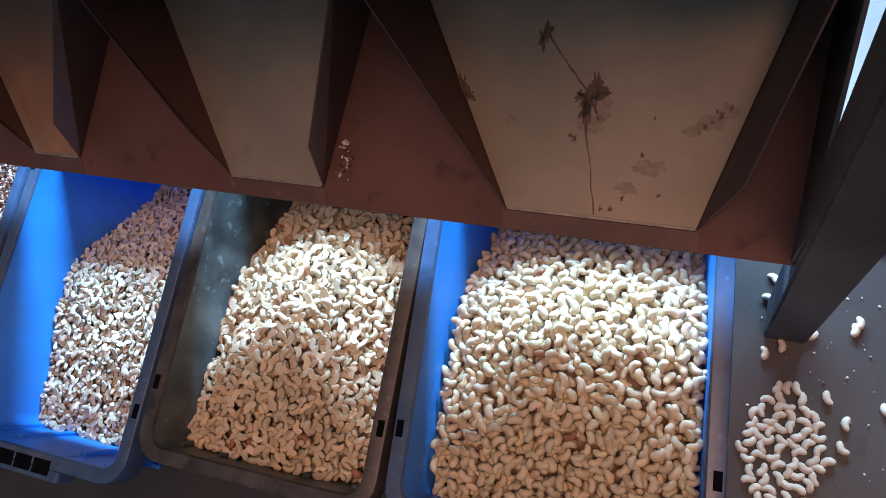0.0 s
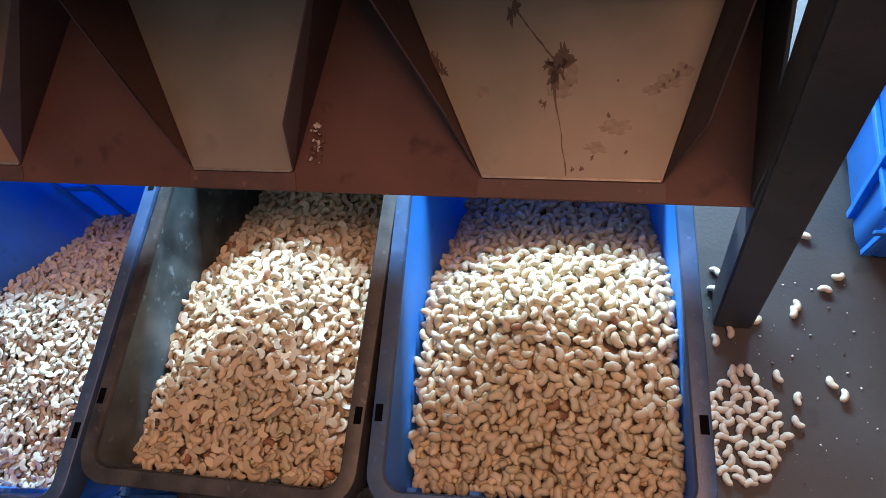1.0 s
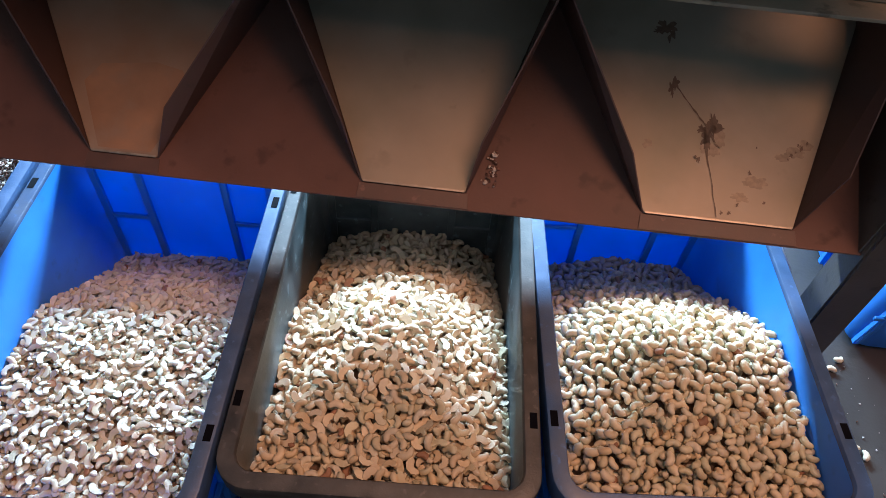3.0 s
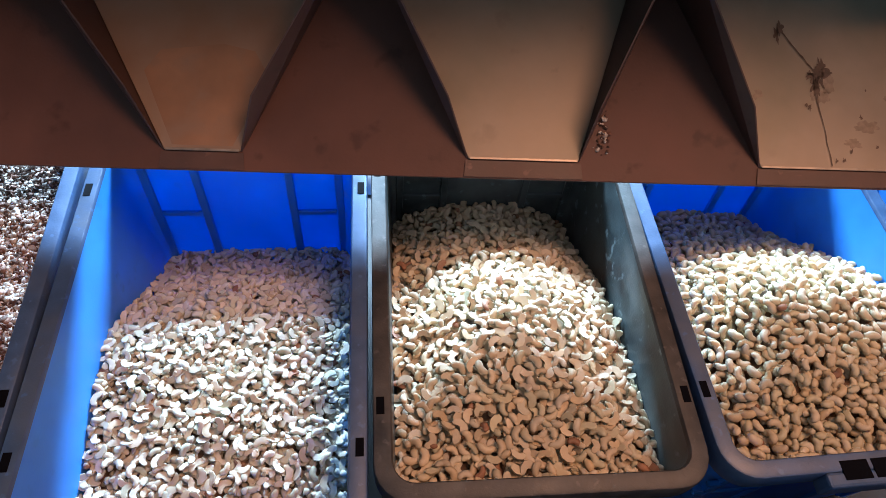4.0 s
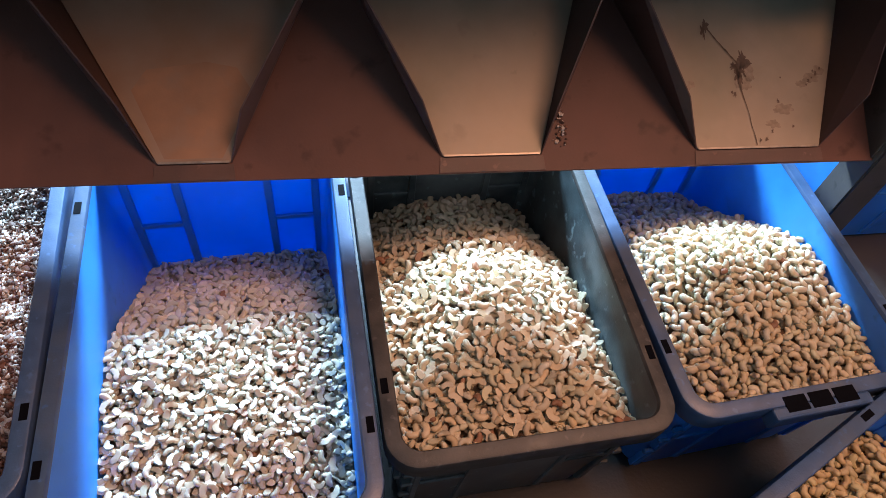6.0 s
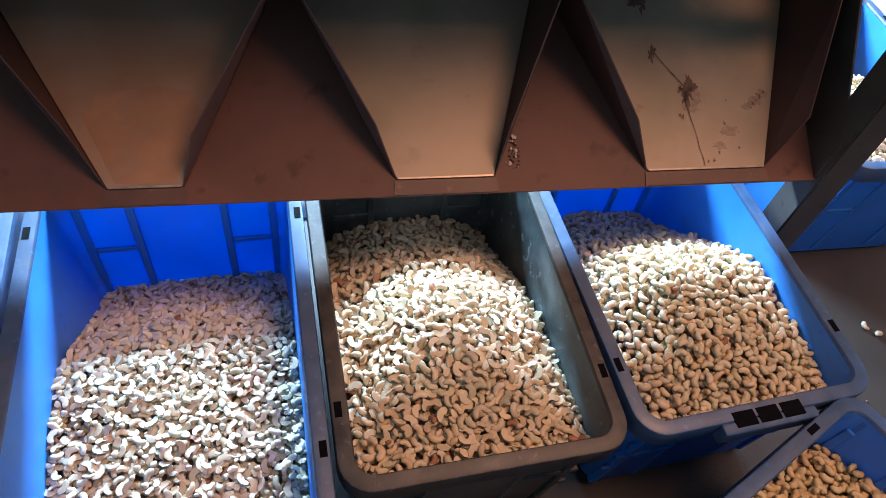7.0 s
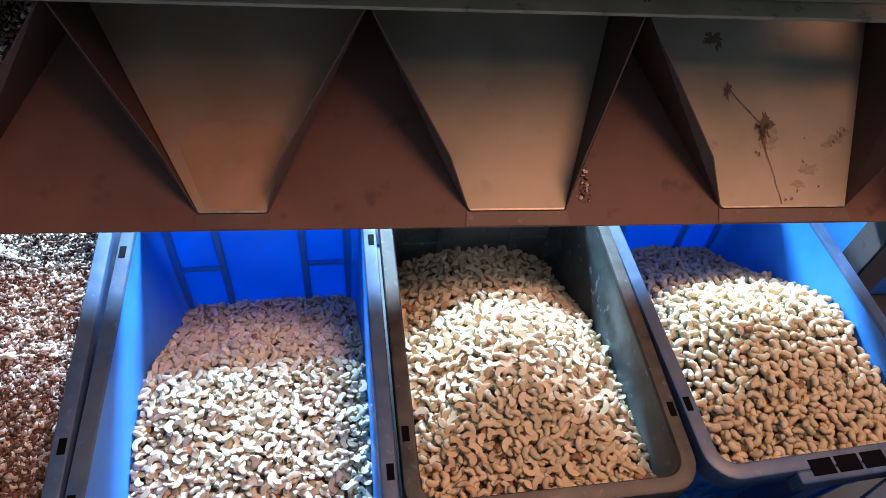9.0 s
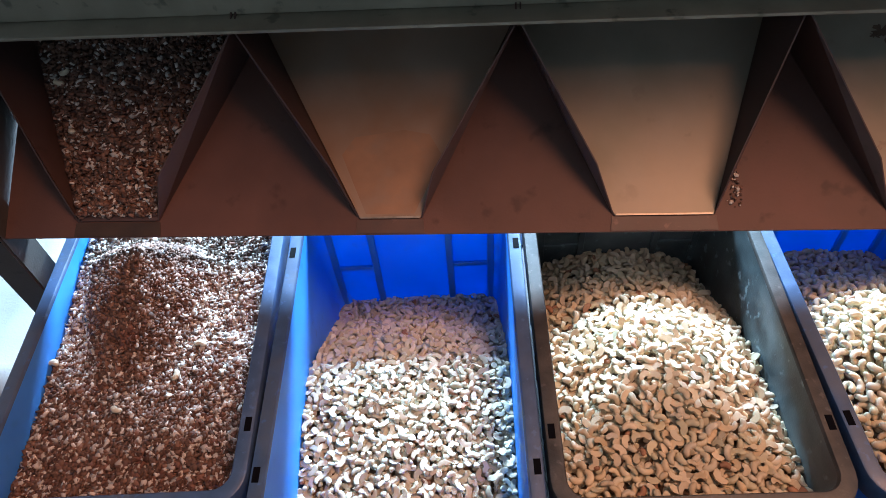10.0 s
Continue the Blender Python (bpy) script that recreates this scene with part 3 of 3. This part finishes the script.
wall("wall_east", box(4.0, 4.2, -3.4, BACK + 0.2, 0, 3.0, 0), "unseen plain plastered wall, added to bound the light")
tagged(part("ceiling", box(-4.2, 4.2, -3.4, BACK + 0.2, 3.0, 3.15, 0), PLASTER), "unseen plain ceiling, added to bound the light", "ceiling", "", "structure")

# ---- chips on the first chute, stains and specks on the trays ----
def tray_scatter(name, shapes, rows, mats, label, category, seed, pick=None, kind="stuff", smooth=False):
    """Pieces lying on the sloping tray: rows of x, y, lift, scale."""
    me = scatter_mesh(name, shapes, [(x, y, tray_z(y) + h, s) for x, y, h, s in rows], 0.5, mats, seed, pick, smooth)
    return tagged(part(name, me, mats[0]), label, category, "", kind)


rng = np.random.default_rng(11)
rows = []
while len(rows) < 6500:
    y = rng.uniform(0.004, 0.30)
    k = min(1, y / YB)
    l, r = OUT[0][0] + (APEX[0] + 0.006 - OUT[0][0]) * k, OUT[0][1] + (APEX[1] - 0.006 - OUT[0][1]) * k
    rows.append((rng.uniform(l + 0.004, r - 0.004), y, 0.0045 + rng.uniform(0, 0.006), rng.uniform(0.6, 1.1)))
tray_scatter("nut_chips", CHIPS, rows, (CHIP, CHIP_PALE), "thick layer of brown nut chips sliding down a chute", "nut chips", 12, 0.16)

# whole kernels lying on the heap of chips in the crate
for x, y in ((-0.976, -0.168), (-0.779, -0.183), (-0.753, -0.133), (-0.851, -0.239)):
    local = c_bits.matrix_world.inverted() @ Vector((x, y, 0))
    me = scatter_mesh("kernel", WHOLE, [(0, 0, 0, 0.95)], 0.2, (SPLIT,), int(x * -1000))
    o = tagged(part("cashew_kernel", me, SPLIT), "pale cashew kernel lying on brown chips", "cashew nut", "kernels among the chips")
    o.location = (x, y, chip_mound(local.x, local.y) + 0.005)
# whole kernels lying among the chips on the chute
for x, y in ((-0.975, 0.19), (-0.968, 0.205), (-0.945, 0.12), (-0.71, 0.20)):
    me = scatter_mesh("kernel", WHOLE, [(0, 0, 0, 0.85)], 0.2, (SPLIT,), int(x * -1000))
    o = tagged(part("cashew_kernel", me, SPLIT), "pale cashew kernel among brown chips", "cashew nut", "kernels among the chips")
    o.location = (x, y, tray_z(y) + 0.013)


def blot(name, x, y, rx, ry, mat, seed, label, spikes=0.45, n=40, lift=0.0042):
    """A thin irregular stain lying on a chute floor."""
    V = [(0, 0, 0)]
    for i in range(n):
        a = 2 * math.pi * i / n
        q = 1 + spikes * noise.noise(Vector((math.cos(a) * 2.2, math.sin(a) * 2.2, seed))) * 2
        q = max(0.25, q)
        V.append((rx * q * math.cos(a), ry * q * math.sin(a), 0))
    F = [(0, 1 + i, 1 + (i + 1) % n) for i in range(n)]
    o = part(name, mesh_from(name, V, F, mat), mat, chute, label)
    o.matrix_basis = Matrix.Translation((-(X0 + X1) / 2, -0.2, 0)) @ pose(x, y, tray_z(y) + lift, math.degrees(math.atan(SLOPE)))
    return o


for i, (x, y, rx, ry) in enumerate(((0.335, 0.108, 0.011, 0.014), (0.340, 0.117, 0.005, 0.014), (0.325, 0.108, 0.007, 0.006), (0.347, 0.111, 0.007, 0.004), (0.333, 0.092, 0.004, 0.012), (0.331, 0.098, 0.006, 0.008), (0.286, 0.163, 0.005, 0.010), (0.281, 0.155, 0.003, 0.012), (0.268, 0.235, 0.013, 0.009), (0.276, 0.226, 0.004, 0.010), (0.258, 0.229, 0.006, 0.004), (0.196, 0.112, 0.005, 0.009), (0.204, 0.104, 0.006, 0.006), (0.190, 0.120, 0.004, 0.004))):
    blot("stain", x, y, rx, ry, STAIN, i * 1.7 + 0.3, "brown splashed oil stain", 0.6)


def run(x0, y0, x1, y1, width, seed, n=26):
    """A thin wavering run of oil down a chute floor."""
    V, F = [], []
    for i in range(n + 1):
        k = i / n
        x = x0 + (x1 - x0) * k + 0.0016 * noise.noise(Vector((k * 5, seed, 0)))
        y = y0 + (y1 - y0) * k
        q = width * (0.8 + 0.7 * noise.noise(Vector((k * 9, seed, 4))))
        V += [(x - q, y, tray_z(y) + 0.0044), (x + q, y, tray_z(y) + 0.0044)]
        if i:
            F.append((2 * i - 2, 2 * i - 1, 2 * i + 1, 2 * i))
    o = part("oil_run", mesh_from("oil_run", V, F, STAIN), STAIN, chute, "thin brown run of oil")
    o.data.transform(inv)


run(0.287, 0.160, 0.331, 0.112, 0.0015, 3.1)
run(0.332, 0.086, 0.350, 0.002, 0.0009, 8.4)
for i, (x, y, q) in enumerate(((0.322, 0.070, 0.0028), (0.318, 0.073, 0.0018), (0.377, 0.019, 0.0020), (0.412, 0.026, 0.0016), (0.392, 0.060, 0.0016), (0.356, 0.008, 0.0016), (0.367, 0.009, 0.0020), (0.400, 0.092, 0.0012), (0.447, 0.087, 0.0022), (0.453, 0.092, 0.0014), (0.460, 0.097, 0.0026), (0.468, 0.104, 0.0018), (0.456, 0.101, 0.0012), (0.443, 0.082, 0.0012))):
    blot("speck", x, y, q, q * 1.4, STAIN, i * 2.1 + 90, "dark speck of dirt", 0.8, 14, 0.0046)
# faint smudges round the stain and at the chute's edge
for i, (x, y, rx, ry) in enumerate(((0.338, 0.085, 0.013, 0.010), (0.350, 0.100, 0.008, 0.014), (0.452, 0.092, 0.014, 0.008), (0.466, 0.102, 0.010, 0.007), (0.436, 0.084, 0.010, 0.005), (0.400, 0.050, 0.016, 0.008), (0.252, 0.084, 0.006, 0.007), (0.380, 0.030, 0.012, 0.006))):
    blot("smudge", x, y, rx, ry, SMUDGE, i * 1.3 + 7.7, "faint brown smudge", 0.28, 40, 0.0036)
# pale crumbs stuck beside the third chute
rng = np.random.default_rng(21)
rows = [(0.047 + rng.normal(0, 0.0045), 0.033 + rng.normal(0, 0.012), 0.002, rng.uniform(0.22, 0.70)) for i in range(56)] + [(0.047, 0.049, 0.003, 1.0)]
tray_scatter("nut_crumbs", CHIPS, rows, (CHIP_PALE, CHIP), "pale nut crumbs stuck to the red tray", "nut crumbs", 22, 0.4)

# ---- kernels spilled on the floor ----
SPILL = [(0.565, -0.052), (0.586, -0.037), (0.625, -0.014), (0.677, 0.003), (0.683, 0.014), (0.725, 0.042), (0.746, 0.067), (0.700, 0.131), (0.655, -0.100), (0.681, -0.131), (0.678, -0.165), (0.662, -0.190), (0.727, -0.102), (0.739, -0.119), (0.891, -0.095), (0.911, -0.118), (0.563, 0.030), (0.566, 0.062)]
rng = np.random.default_rng(31)
heapn = []
for tries in range(4000):
    if len(heapn) == 66:
        break
    x, y = rng.uniform(0.548, 0.662), rng.uniform(-0.275, -0.082)
    if ((x - 0.602) / (0.052 - 0.2 * max(0.0, y + 0.17))) ** 2 + ((y + 0.175) / 0.088) ** 2 < 1 and all(math.hypot(x - a, y - b) > 0.0120 for a, b, c in heapn):
        heapn.append((x, y, 0.0))
kernels = []
for i, (V, F) in enumerate(WHOLE):
    kernels.append(mesh_from("kernel", V * 1.08, F, NUT, True))
for i, (x, y) in enumerate(SPILL + [(a, b) for a, b, c in heapn]):
    o = part("cashew_kernel", kernels[i % 4], NUT)
    tagged(o, "loose cream cashew kernel lying on the floor" if i < len(SPILL) else "cream cashew kernel in a small spilled heap", "cashew nut", "kernels spilled on the floor")
    o.matrix_world = pose(x, y, 0.0052, rng.normal(0, 6), rng.normal(0, 6), rng.uniform(0, 360))

# ---- crumbs on the floor beside the spill ----
rng = np.random.default_rng(41)
rows = [(rng.uniform(0.54, 0.80), rng.uniform(-0.28, 0.06), 0.0016, rng.uniform(0.15, 0.5)) for i in range(90)]
me = scatter_mesh("crumbs", CHIPS, rows, 0.4, (CHIP_PALE, CHIP), 42, 0.4, False)
tagged(part("floor_crumbs", me, CHIP_PALE), "pale nut crumbs strewn on the dark floor", "nut crumbs", "", "stuff")
